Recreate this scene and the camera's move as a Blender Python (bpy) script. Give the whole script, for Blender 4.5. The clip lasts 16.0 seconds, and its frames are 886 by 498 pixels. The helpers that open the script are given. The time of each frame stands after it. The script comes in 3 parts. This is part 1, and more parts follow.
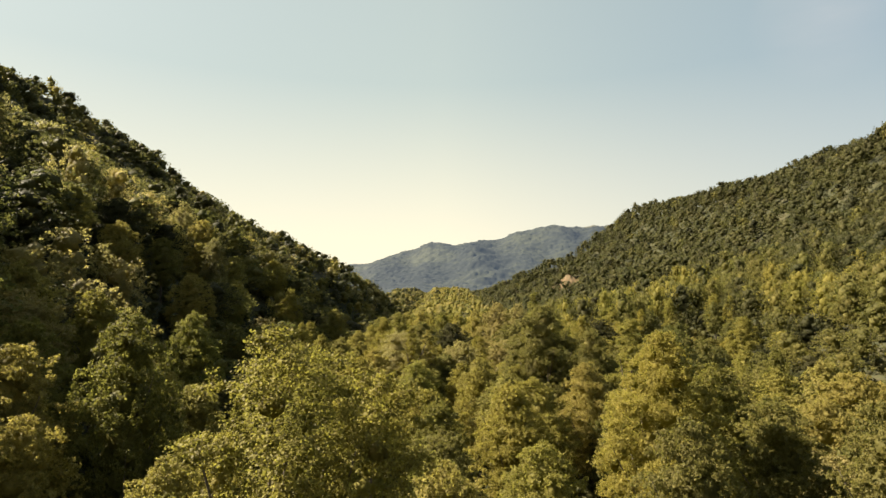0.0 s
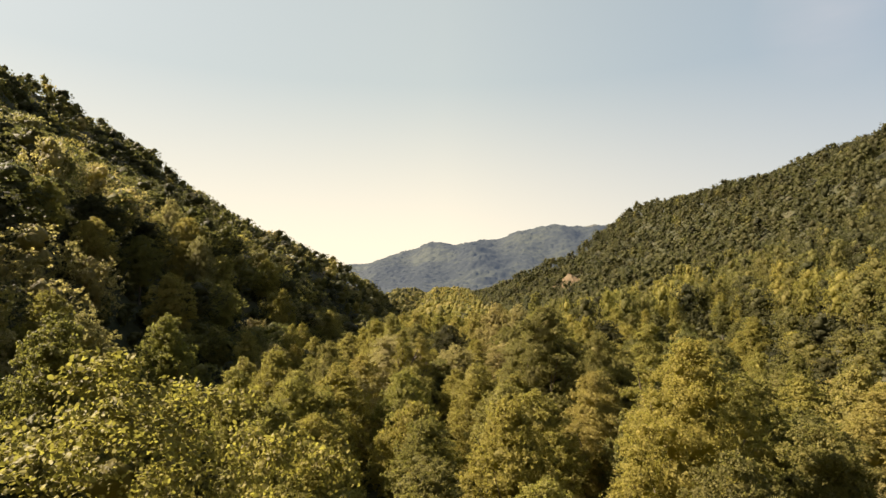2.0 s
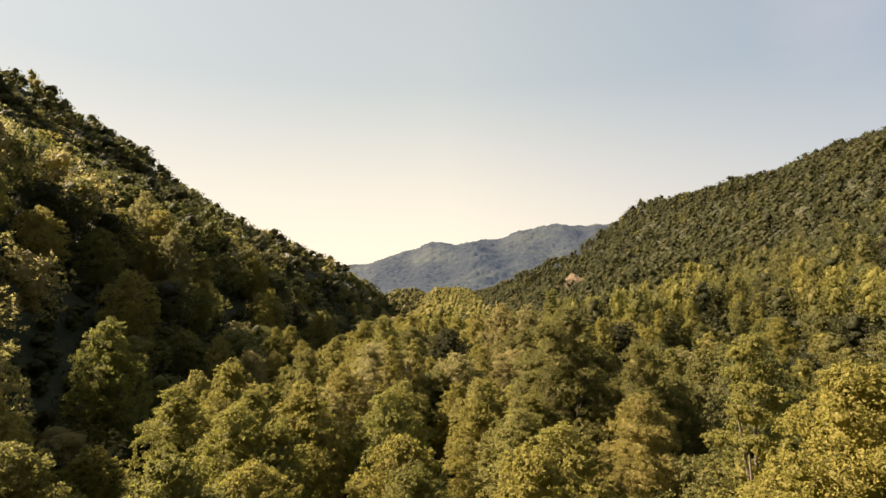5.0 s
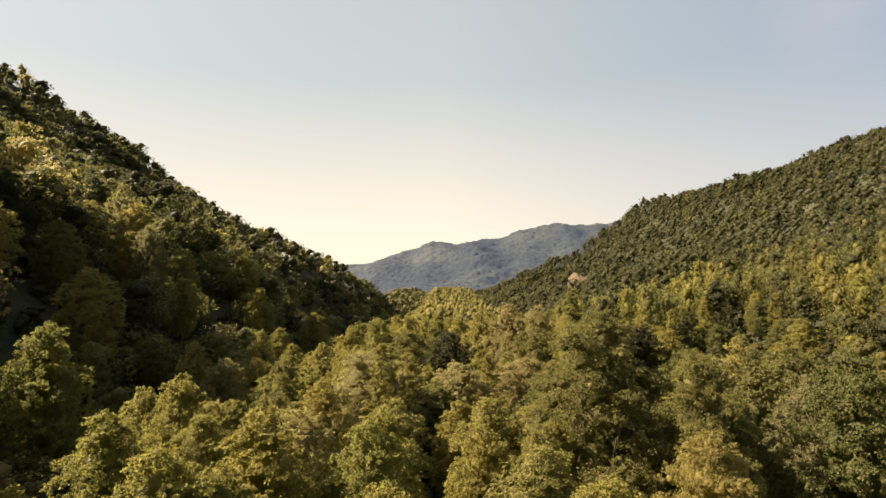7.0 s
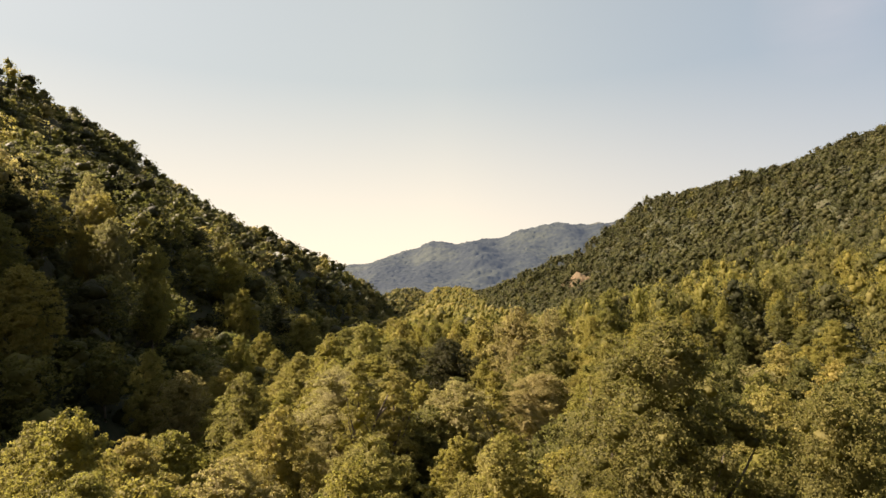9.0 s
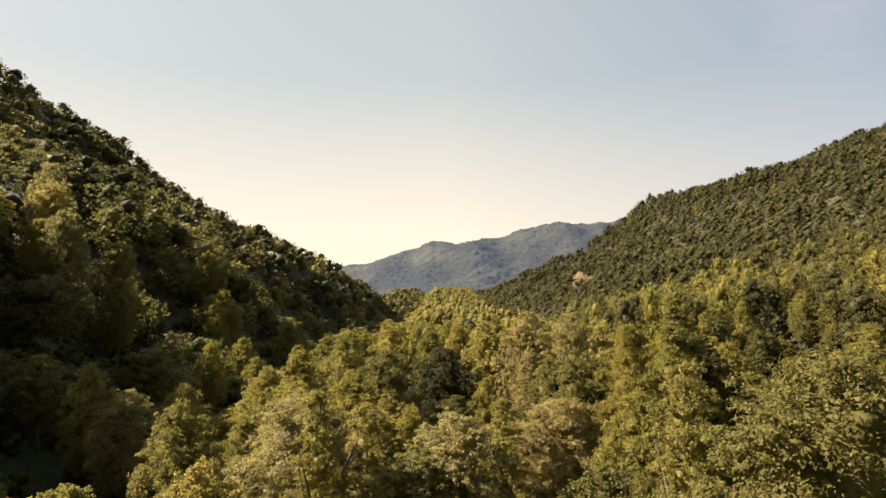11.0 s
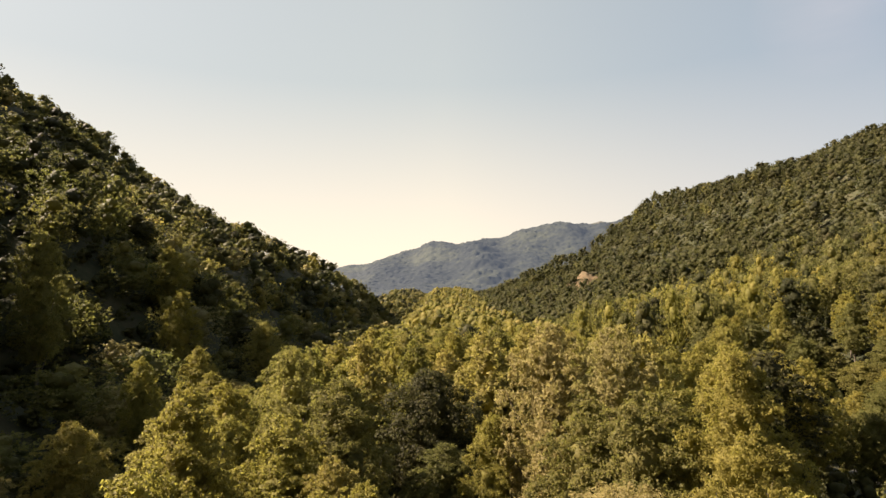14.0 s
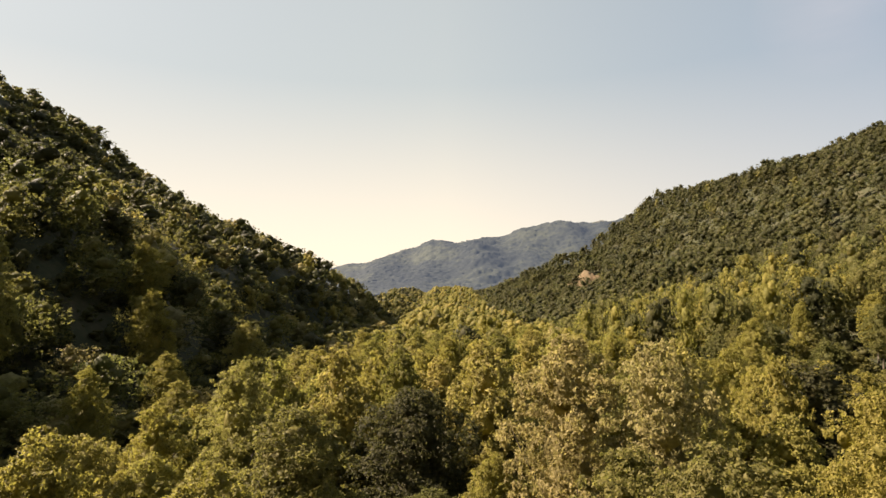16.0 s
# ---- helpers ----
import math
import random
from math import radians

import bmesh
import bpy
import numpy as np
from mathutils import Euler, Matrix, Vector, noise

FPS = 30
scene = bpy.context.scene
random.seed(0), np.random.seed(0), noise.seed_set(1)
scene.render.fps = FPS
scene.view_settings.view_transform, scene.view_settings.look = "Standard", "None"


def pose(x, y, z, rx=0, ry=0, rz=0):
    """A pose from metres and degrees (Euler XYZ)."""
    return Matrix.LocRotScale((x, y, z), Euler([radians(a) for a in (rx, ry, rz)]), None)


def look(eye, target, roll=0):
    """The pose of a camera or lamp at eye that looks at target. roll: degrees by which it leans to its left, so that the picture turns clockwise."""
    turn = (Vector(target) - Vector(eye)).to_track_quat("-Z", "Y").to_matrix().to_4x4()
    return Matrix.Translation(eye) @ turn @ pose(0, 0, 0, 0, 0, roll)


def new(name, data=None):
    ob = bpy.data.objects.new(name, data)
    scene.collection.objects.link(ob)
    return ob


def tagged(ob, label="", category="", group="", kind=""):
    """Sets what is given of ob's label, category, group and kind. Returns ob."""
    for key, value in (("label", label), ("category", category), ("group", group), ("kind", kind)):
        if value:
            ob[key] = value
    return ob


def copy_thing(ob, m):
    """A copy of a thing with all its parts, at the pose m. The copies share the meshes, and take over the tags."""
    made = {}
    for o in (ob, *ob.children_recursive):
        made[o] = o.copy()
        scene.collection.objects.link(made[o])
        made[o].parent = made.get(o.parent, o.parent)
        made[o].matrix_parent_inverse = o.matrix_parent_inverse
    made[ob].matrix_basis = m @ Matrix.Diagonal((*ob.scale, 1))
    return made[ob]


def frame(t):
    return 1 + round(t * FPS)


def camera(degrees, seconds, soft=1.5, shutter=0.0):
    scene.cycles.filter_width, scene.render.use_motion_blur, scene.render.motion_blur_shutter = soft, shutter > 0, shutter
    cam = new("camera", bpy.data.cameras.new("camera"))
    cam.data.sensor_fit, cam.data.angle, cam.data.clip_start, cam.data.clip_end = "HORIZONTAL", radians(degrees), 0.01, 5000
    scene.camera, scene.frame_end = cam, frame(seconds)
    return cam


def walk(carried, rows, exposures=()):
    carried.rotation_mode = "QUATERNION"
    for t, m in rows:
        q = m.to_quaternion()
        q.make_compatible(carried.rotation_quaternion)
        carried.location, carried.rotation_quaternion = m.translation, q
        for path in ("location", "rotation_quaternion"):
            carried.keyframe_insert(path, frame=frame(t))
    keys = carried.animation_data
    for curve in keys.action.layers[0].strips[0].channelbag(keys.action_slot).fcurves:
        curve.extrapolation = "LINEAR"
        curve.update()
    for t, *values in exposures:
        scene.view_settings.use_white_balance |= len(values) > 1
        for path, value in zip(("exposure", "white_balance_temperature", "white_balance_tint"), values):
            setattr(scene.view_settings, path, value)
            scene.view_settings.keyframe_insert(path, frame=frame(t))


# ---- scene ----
cam = camera(77.2, 16.0, soft=1.5)
METRES, EYE, TILT, LEAN, TURN = 110.0, 30.0, 4.0, 0.0, 0.0
ROWS = [
    (0.0, 0.0, 0.0, 0.0, -0.0, 0.0, 0.0),
    (0.5, 0.004, 0.0153, -0.0009, 0.03, -0.02, 0.05),
    (1.0, 0.0075, 0.0349, -0.0023, 0.03, -0.02, 0.08),
    (1.5, 0.0098, 0.0542, -0.0038, 0.06, -0.03, 0.12),
    (2.0, 0.012, 0.0781, -0.0058, 0.07, -0.02, 0.16),
    (2.5, 0.0132, 0.0992, -0.0077, 0.08, -0.01, 0.18),
    (3.0, 0.0148, 0.1252, -0.01, 0.09, -0.01, 0.21),
    (3.5, 0.0158, 0.1497, -0.0127, 0.11, 0.01, 0.24),
    (4.0, 0.0166, 0.1791, -0.016, 0.13, 0.03, 0.29),
    (6.5, 0.0183, 0.3188, -0.0275, 0.19, -0.01, 0.42),
    (7.0, 0.0187, 0.3538, -0.0301, 0.21, -0.01, 0.44),
    (7.5, 0.019, 0.3864, -0.0323, 0.22, -0.01, 0.48),
    (8.0, 0.0199, 0.4254, -0.0351, 0.23, 0.0, 0.53),
    (8.5, 0.021, 0.4608, -0.0378, 0.23, -0.01, 0.56),
    (9.0, 0.0227, 0.5027, -0.0408, 0.24, -0.01, 0.57),
    (11.5, 0.0301, 0.6845, -0.0519, 0.26, 0.01, 0.69),
    (12.0, 0.0325, 0.7259, -0.0545, 0.29, 0.03, 0.69),
    (12.5, 0.0349, 0.7623, -0.0568, 0.3, 0.05, 0.7),
    (13.0, 0.0376, 0.8006, -0.0596, 0.3, 0.06, 0.72),
    (13.5, 0.0404, 0.8381, -0.0628, 0.3, 0.07, 0.72),
    (14.0, 0.0434, 0.876, -0.0656, 0.31, 0.05, 0.73),
    (14.5, 0.0462, 0.9143, -0.0678, 0.32, 0.09, 0.69),
    (15.0, 0.0483, 0.9501, -0.0698, 0.31, 0.11, 0.67),
    (15.5, 0.0508, 0.9773, -0.0716, 0.31, -0.02, 0.68),
    (16.0, 0.0531, 0.9949, -0.0731, 0.31, -0.06, 0.64),
]
EXPO = [(0.0, 2.15, 7700, 8), (1.0, 2.15, 7700, 11), (3.5, 2.15, 7700, 19), (16.0, 2.15, 7700, 19)]
walk(cam, [(t, pose(0, 0, EYE, TILT, LEAN, TURN) @ pose(METRES * x, METRES * y, METRES * z, 90 + pitch, roll, yaw)) for t, x, y, z, yaw, pitch, roll in ROWS], EXPO)

# ---------------------------------------------------------------- sun, sky
SUN_AZ, SUN_EL = -80.0, 40.0          # degrees: clockwise from straight ahead, above the horizon
world = bpy.data.worlds.new("sky")
scene.world = world
world.use_nodes = True
wn, wl = world.node_tree.nodes, world.node_tree.links
sky = wn.new("ShaderNodeTexSky")
sky.sky_type, sky.sun_disc = "NISHITA", False
sky.sun_elevation, sky.sun_rotation = radians(SUN_EL), radians(SUN_AZ)
sky.altitude, sky.air_density, sky.dust_density, sky.ozone_density = 300, 0.8, 2.2, 0.6
# the haze of a warm morning: pale and creamy low down, thinning upwards
way = wn.new("ShaderNodeTexCoord")
split = wn.new("ShaderNodeSeparateXYZ")
wl.new(way.outputs["Generated"], split.inputs[0])
haze = wn.new("ShaderNodeValToRGB")
haze.color_ramp.interpolation = "EASE"
for e, (p, c) in zip(haze.color_ramp.elements, ((0.0, 0.97), (0.6, 0.72))):
    e.position, e.color = p, (c, c, c, 1)
wl.new(split.outputs["Z"], haze.inputs[0])
tone = wn.new("ShaderNodeValToRGB")
for e, (p, c) in zip(tone.color_ramp.elements, ((0.0, (5.2, 4.98, 4.15)), (0.35, (2.66, 3.28, 3.38)))):
    e.position, e.color = p, (*[k / 6 for k in c], 1)
wl.new(split.outputs["Z"], tone.inputs[0])
lift = wn.new("ShaderNodeVectorMath")
lift.operation = "SCALE"
lift.inputs["Scale"].default_value = 6.0
wl.new(tone.outputs[0], lift.inputs[0])
air = wn.new("ShaderNodeMix")
air.data_type = "RGBA"
wl.new(haze.outputs[0], air.inputs[0])
wl.new(sky.outputs[0], air.inputs[6])
wl.new(lift.outputs[0], air.inputs[7])
# a thin wisp of cloud high on the right
off = wn.new("ShaderNodeVectorMath")
off.operation = "DISTANCE"
off.inputs[1].default_value = (0.54, 0.755, 0.385)
wl.new(way.outputs["Generated"], off.inputs[0])
fade = wn.new("ShaderNodeMapRange")
for i, value in enumerate((0.1, 0.0, 0.0, 0.5)):
    fade.inputs[1 + i].default_value = value
wl.new(off.outputs["Value"], fade.inputs[0])
squash = wn.new("ShaderNodeMapping")
squash.inputs["Scale"].default_value = (6, 6, 22)
wl.new(way.outputs["Generated"], squash.inputs[0])
puff = wn.new("ShaderNodeTexNoise")
puff.inputs["Scale"].default_value, puff.inputs["Detail"].default_value = 1.2, 5
wl.new(squash.outputs[0], puff.inputs["Vector"])
thin = wn.new("ShaderNodeMath")
thin.operation = "MULTIPLY"
wl.new(fade.outputs[0], thin.inputs[0])
wl.new(puff.outputs["Fac"], thin.inputs[1])
cloud = wn.new("ShaderNodeMix")
cloud.data_type = "RGBA"
cloud.inputs[7].default_value = (4.5, 4.25, 4.15, 1)
wl.new(thin.outputs[0], cloud.inputs[0])
wl.new(air.outputs[2], cloud.inputs[6])
# the haze is thicker, and the sky paler, on the side of the sun
away = wn.new("ShaderNodeMapRange")
for i, value in enumerate((0.0, 0.62, 0.0, 1.0)):
    away.inputs[1 + i].default_value = value
wl.new(split.outputs["X"], away.inputs[0])
deep = wn.new("ShaderNodeMix")
deep.data_type, deep.blend_type = "RGBA", "MULTIPLY"
deep.inputs[7].default_value = (0.66, 0.745, 0.9, 1)
wl.new(away.outputs[0], deep.inputs[0])
wl.new(cloud.outputs[2], deep.inputs[6])
wl.new(deep.outputs[2], wn["Background"].inputs["Color"])
wn["Background"].inputs["Strength"].default_value = 0.05

sun = new("sun", bpy.data.lights.new("sun", "SUN"))
sun.data.energy, sun.data.angle, sun.data.color = 5.0, radians(0.6), (1.0, 0.93, 0.82)
sun_dir = Vector((math.sin(radians(SUN_AZ)) * math.cos(radians(SUN_EL)), math.cos(radians(SUN_AZ)) * math.cos(radians(SUN_EL)), math.sin(radians(SUN_EL))))
sun.matrix_world = look(sun_dir * 400, (0, 0, 0))


# ---------------------------------------------------------------- materials
def nodes_of(name):
    m = bpy.data.materials.new(name)
    m.use_nodes = True
    return m, m.node_tree.nodes, m.node_tree.links


def ramp(nt, stops):
    r = nt.new("ShaderNodeValToRGB")
    while len(r.color_ramp.elements) < len(stops):
        r.color_ramp.elements.new(0.5)
    for e, (p, c) in zip(r.color_ramp.elements, stops):
        e.position, e.color = p, (*c, 1)
    return r


def leaf_material(name, dark, mid, light, per_object=True, through_light=0.5, autumn=(0.11, 0.078, 0.027), grain=3.0):
    """Leaves: a hue for each tree, a shade for each leaf, some light through the blade."""
    m, nt, ln = nodes_of(name)
    bs = nt["Principled BSDF"]
    out = nt["Material Output"]
    geo = nt.new("ShaderNodeNewGeometry")
    leaf = ramp(nt, [(0.0, dark), (0.45, mid), (1.0, light)])
    ln.new(geo.outputs["Random Per Island"], leaf.inputs[0])
    if per_object:
        own = nt.new("ShaderNodeObjectInfo").outputs["Random"]
    else:
        at = nt.new("ShaderNodeAttribute")
        at.attribute_name = "tree"
        own = at.outputs["Fac"]
    tone = ramp(nt, [(0.0, (0.6, 0.64, 0.64)), (0.25, (1.0, 1.02, 0.97)), (0.5, (0.98, 0.95, 0.9)), (0.75, (1.12, 1.08, 0.97)), (1.0, (0.8, 0.87, 0.85))])
    ln.new(own, tone.inputs[0])
    mul = nt.new("ShaderNodeMix")
    mul.data_type, mul.blend_type = "RGBA", "MULTIPLY"
    mul.inputs[0].default_value = 1
    ln.new(leaf.outputs[0], mul.inputs[6])
    ln.new(tone.outputs[0], mul.inputs[7])
    pos = nt.new("ShaderNodeNewGeometry")
    fine = nt.new("ShaderNodeTexNoise")
    fine.inputs["Scale"].default_value, fine.inputs["Detail"].default_value = grain, 3
    ln.new(pos.outputs["Position"], fine.inputs["Vector"])
    shade = ramp(nt, [(0.3, (0.8, 0.8, 0.8)), (0.7, (1.17, 1.17, 1.17))])
    ln.new(fine.outputs["Fac"], shade.inputs[0])
    rub = nt.new("ShaderNodeMix")
    rub.data_type, rub.blend_type = "RGBA", "MULTIPLY"
    rub.inputs[0].default_value = 1
    ln.new(mul.outputs[2], rub.inputs[6])
    ln.new(shade.outputs[0], rub.inputs[7])
    rise = nt.new("ShaderNodeBump")
    rise.inputs["Strength"].default_value, rise.inputs["Distance"].default_value = 0.8, 0.7 / grain
    ln.new(fine.outputs["Fac"], rise.inputs["Height"])
    ln.new(rise.outputs[0], bs.inputs["Normal"])
    # sprays of leaves that have begun to turn
    spots = nt.new("ShaderNodeTexNoise")
    spots.inputs["Scale"].default_value, spots.inputs["Detail"].default_value = 0.45, 3
    ln.new(pos.outputs["Position"], spots.inputs["Vector"])
    turn = ramp(nt, [(0.58, (0, 0, 0)), (0.78, (0.3, 0.3, 0.3))])
    ln.new(spots.outputs["Fac"], turn.inputs[0])
    mix = nt.new("ShaderNodeMix")
    mix.data_type = "RGBA"
    ln.new(turn.outputs[0], mix.inputs[0])
    ln.new(rub.outputs[2], mix.inputs[6])
    mix.inputs[7].default_value = (*autumn, 1)
    ln.new(mix.outputs[2], bs.inputs["Base Color"])
    bs.inputs["Roughness"].default_value = 0.55
    bs.inputs["Specular IOR Level"].default_value = 0.12
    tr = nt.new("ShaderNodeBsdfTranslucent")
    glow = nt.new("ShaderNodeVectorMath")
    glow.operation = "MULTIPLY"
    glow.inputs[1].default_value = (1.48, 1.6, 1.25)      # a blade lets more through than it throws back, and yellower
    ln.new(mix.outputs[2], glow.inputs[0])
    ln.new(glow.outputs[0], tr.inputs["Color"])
    sh = nt.new("ShaderNodeMixShader")
    sh.inputs[0].default_value = through_light
    ln.new(bs.outputs[0], sh.inputs[1])
    ln.new(tr.outputs[0], sh.inputs[2])
    ln.new(sh.outputs[0], out.inputs["Surface"])
    return m


def rough_material(name, stops, scale, detail=6, bump=0.3, rough=0.9, stretch=(1, 1, 1)):
    """An earthy surface: colour by noise at two sizes, and relief."""
    m, nt, ln = nodes_of(name)
    bs = nt["Principled BSDF"]
    tc = nt.new("ShaderNodeTexCoord")
    mp = nt.new("ShaderNodeMapping")
    mp.inputs["Scale"].default_value = stretch
    ln.new(tc.outputs["Object"], mp.inputs[0])
    n1 = nt.new("ShaderNodeTexNoise")
    n1.inputs["Scale"].default_value, n1.inputs["Detail"].default_value = scale, detail
    n2 = nt.new("ShaderNodeTexNoise")
    n2.inputs["Scale"].default_value, n2.inputs["Detail"].default_value = scale * 0.13, 3
    ln.new(mp.outputs[0], n1.inputs["Vector"])
    ln.new(mp.outputs[0], n2.inputs["Vector"])
    ad = nt.new("ShaderNodeMath")
    ad.operation = "ADD"
    ln.new(n1.outputs["Fac"], ad.inputs[0])
    ln.new(n2.outputs["Fac"], ad.inputs[1])
    hf = nt.new("ShaderNodeMath")
    hf.operation = "MULTIPLY"
    hf.inputs[1].default_value = 0.5
    ln.new(ad.outputs[0], hf.inputs[0])
    cr = ramp(nt, stops)
    ln.new(hf.outputs[0], cr.inputs[0])
    ln.new(cr.outputs[0], bs.inputs["Base Color"])
    bs.inputs["Roughness"].default_value = rough
    bs.inputs["Specular IOR Level"].default_value = 0.2
    bp = nt.new("ShaderNodeBump")
    bp.inputs["Strength"].default_value = bump
    bp.inputs["Distance"].default_value = 0.3 / scale
    ln.new(n1.outputs["Fac"], bp.inputs["Height"])
    ln.new(bp.outputs[0], bs.inputs["Normal"])
    return m


LEAF = {
    "beech": ((0.09, 0.077, 0.024), (0.142, 0.126, 0.034), (0.208, 0.19, 0.05)),
    "poplar": ((0.127, 0.116, 0.033), (0.169, 0.148, 0.041), (0.216, 0.184, 0.053)),
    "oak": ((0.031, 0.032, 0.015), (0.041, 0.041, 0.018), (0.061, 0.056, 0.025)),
    "hickory": ((0.147, 0.127, 0.04), (0.193, 0.162, 0.053), (0.254, 0.208, 0.073)),
    "ash": ((0.082, 0.08, 0.028), (0.107, 0.1, 0.034), (0.141, 0.126, 0.045)),
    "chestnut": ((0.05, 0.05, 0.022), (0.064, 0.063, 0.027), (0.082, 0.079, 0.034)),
    "maple": ((0.15, 0.127, 0.055), (0.2, 0.167, 0.073), (0.272, 0.228, 0.11)),
}
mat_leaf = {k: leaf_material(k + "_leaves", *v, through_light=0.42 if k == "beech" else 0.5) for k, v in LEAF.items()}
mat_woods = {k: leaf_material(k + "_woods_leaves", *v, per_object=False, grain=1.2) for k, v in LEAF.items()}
mat_bark = rough_material("bark", [(0.3, (0.05, 0.04, 0.03)), (0.5, (0.11, 0.09, 0.07)), (0.7, (0.19, 0.165, 0.135))], 2.5, stretch=(1, 1, 0.25), bump=0.6)
mat_floor = rough_material("forest_floor", [(0.35, (0.018, 0.022, 0.011)), (0.5, (0.032, 0.034, 0.016)), (0.65, (0.05, 0.042, 0.023))], 0.5, bump=0.5)
mat_road = rough_material("worn_road", [(0.35, (0.10, 0.095, 0.09)), (0.55, (0.17, 0.155, 0.14)), (0.7, (0.30, 0.26, 0.2))], 1.5, bump=0.2)
mat_clay = rough_material("orange_clay", [(0.35, (0.06, 0.043, 0.022)), (0.5, (0.105, 0.07, 0.039)), (0.65, (0.075, 0.062, 0.035))], 0.35, bump=0.5)
mat_far = rough_material("distant_woods_in_haze", [(0.36, (0.002, 0.004, 0.003)), (0.5, (0.008, 0.0105, 0.0075)), (0.62, (0.022, 0.025, 0.014))], 0.03, bump=0.3)
# a faint blue emission paints the haze of distance into these woods
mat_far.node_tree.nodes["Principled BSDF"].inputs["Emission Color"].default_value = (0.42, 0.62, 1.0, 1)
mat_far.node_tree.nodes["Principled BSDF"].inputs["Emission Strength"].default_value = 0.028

mat_pasture = rough_material("distant_grass_in_haze", [(0.36, (0.035, 0.036, 0.022)), (0.5, (0.055, 0.05, 0.03)), (0.64, (0.08, 0.07, 0.042))], 0.03, bump=0.2)
# the grass gets the same blue emission, as painted haze
mat_pasture.node_tree.nodes["Principled BSDF"].inputs["Emission Color"].default_value = (0.42, 0.62, 1.0, 1)
mat_pasture.node_tree.nodes["Principled BSDF"].inputs["Emission Strength"].default_value = 0.028

# ---------------------------------------------------------------- lie of the land
def ramp01(a, b, v):
    s = np.clip((np.asarray(v, float) - a) / (b - a), 0, 1)
    return s * s * (3 - 2 * s)


def wave(x, y, seed, size):
    """Smooth hills and hollows between about -1 and 1."""
    r = np.random.RandomState(seed)
    total = 0
    for k in range(5):
        a, p, f = r.uniform(0, 2 * math.pi), r.uniform(0, 6.28), 2 * math.pi / (size * r.uniform(0.6, 1.5))
        total = total + np.sin((x * math.cos(a) + y * math.sin(a)) * f + p)
    return total / 2.6


def broken(d, knots):
    return np.interp(d, [k[0] for k in knots], [k[1] for k in knots])


def land(x, y):
    """Height of the ground: a valley floor between a steep hillside and a gentler one, and spurs that close the view."""
    x, y = np.asarray(x, float), np.asarray(y, float)
    floor = -14 * ramp01(150, 430, y) + 22 * ramp01(700, 1500, y)
    floor = floor - 11 * np.exp(-((x - 115) / 42) ** 2) * (1 - ramp01(240, 300, y)) - 3 * np.exp(-((x + 42) / 12) ** 2)
    foot = np.interp(y, [-300, 100, 150, 200, 270, 500, 580, 660, 800], [-36, -42, -52, -57, -65, -82, -79, -57, -58]) + 5 * np.sin(y / 21.0) + 6 * np.sin(y / 47.0 + 1)
    d = np.clip(foot - x, 0, None)
    left = broken(d, [(0, 0), (70, 60), (180, 114), (270, 178), (330, 224), (450, 242), (900, 60)])
    left = left + ramp01(105, 165, y) * broken(d, [(0, 0), (40, 10.5), (75, 4), (140, 0)])
    hollow = 29 * np.exp(-((y - 205 + 0.45 * (x + 60)) / 17) ** 2) + 18 * np.exp(-((y - 330 + 0.5 * (x + 70)) / 24) ** 2) + 7 * np.exp(-((y - 100 + 0.5 * (x + 60)) / 12) ** 2)
    left = left - hollow * ramp01(4, 35, d) * (1 - ramp01(150, 240, d))
    left = left * (1 + 0.025 * wave(x, y, 3, 90)) * (1 - ramp01(590, 930, y + 0.12 * (x + 200))) * (1 + 0.085 * ramp01(300, 420, y) * (1 - ramp01(500, 620, y)))
    foot = 105 - 55 * ramp01(600, 1000, y)
    d = np.clip(x - foot, 0, None)
    right = broken(d, [(0, 0), (180, 62), (250, 118), (300, 157), (390, 178), (490, 197), (570, 236), (690, 276), (900, 320), (1500, 150)])
    right = right * (1 + 0.05 * wave(x, y, 5, 160)) * (1 - ramp01(1000, 1350, y + 0.1 * (x - 300)))
    far = ramp01(1700, 3000, y) * np.interp(x, [-2500, -900, -480, -210, 0, 140, 420, 660, 900, 1500, 2600],
                                            [60, 88, 112, 211, 232, 252, 308, 340, 352, 420, 300]) * (1 - ramp01(3050, 4600, y))
    far = far * (1 + 0.025 * wave(x, y, 8, 420) + 0.015 * wave(x, y, 9, 110)) - 20 * ramp01(1750, 2300, y) * (1 - ramp01(2800, 3000, y)) * wave(x, 0.3 * y, 51, 260)
    right = right + 6 * ramp01(255, 310, y) * (1 - ramp01(430, 560, y)) * ramp01(70, 130, x) * (1 - ramp01(260, 340, x))
    right = right + 8 * wave(x, y, 81, 120) * ramp01(430, 520, y) * ramp01(25, 80, d) * (1 - ramp01(190, 290, d))
    return floor + left + right + far


def canopy(x, y):
    """How tall the woods stand."""
    x, y = np.asarray(x, float), np.asarray(y, float)
    h = 22 - 2 * ramp01(20, 70, x) - 7 * ramp01(70, 100, x) * (1 - ramp01(115, 150, x)) * (1 - ramp01(240, 280, y)) + 4 * ramp01(110, 160, x)
    h = h + 12 * ramp01(268, 290, y) * (1 - ramp01(380, 460, y)) * ramp01(50, 75, x) * (1 - ramp01(95, 150, x))
    h = h - 10 * ramp01(-18, -38, x) + 7 * ramp01(-50, -75, x)
    return h


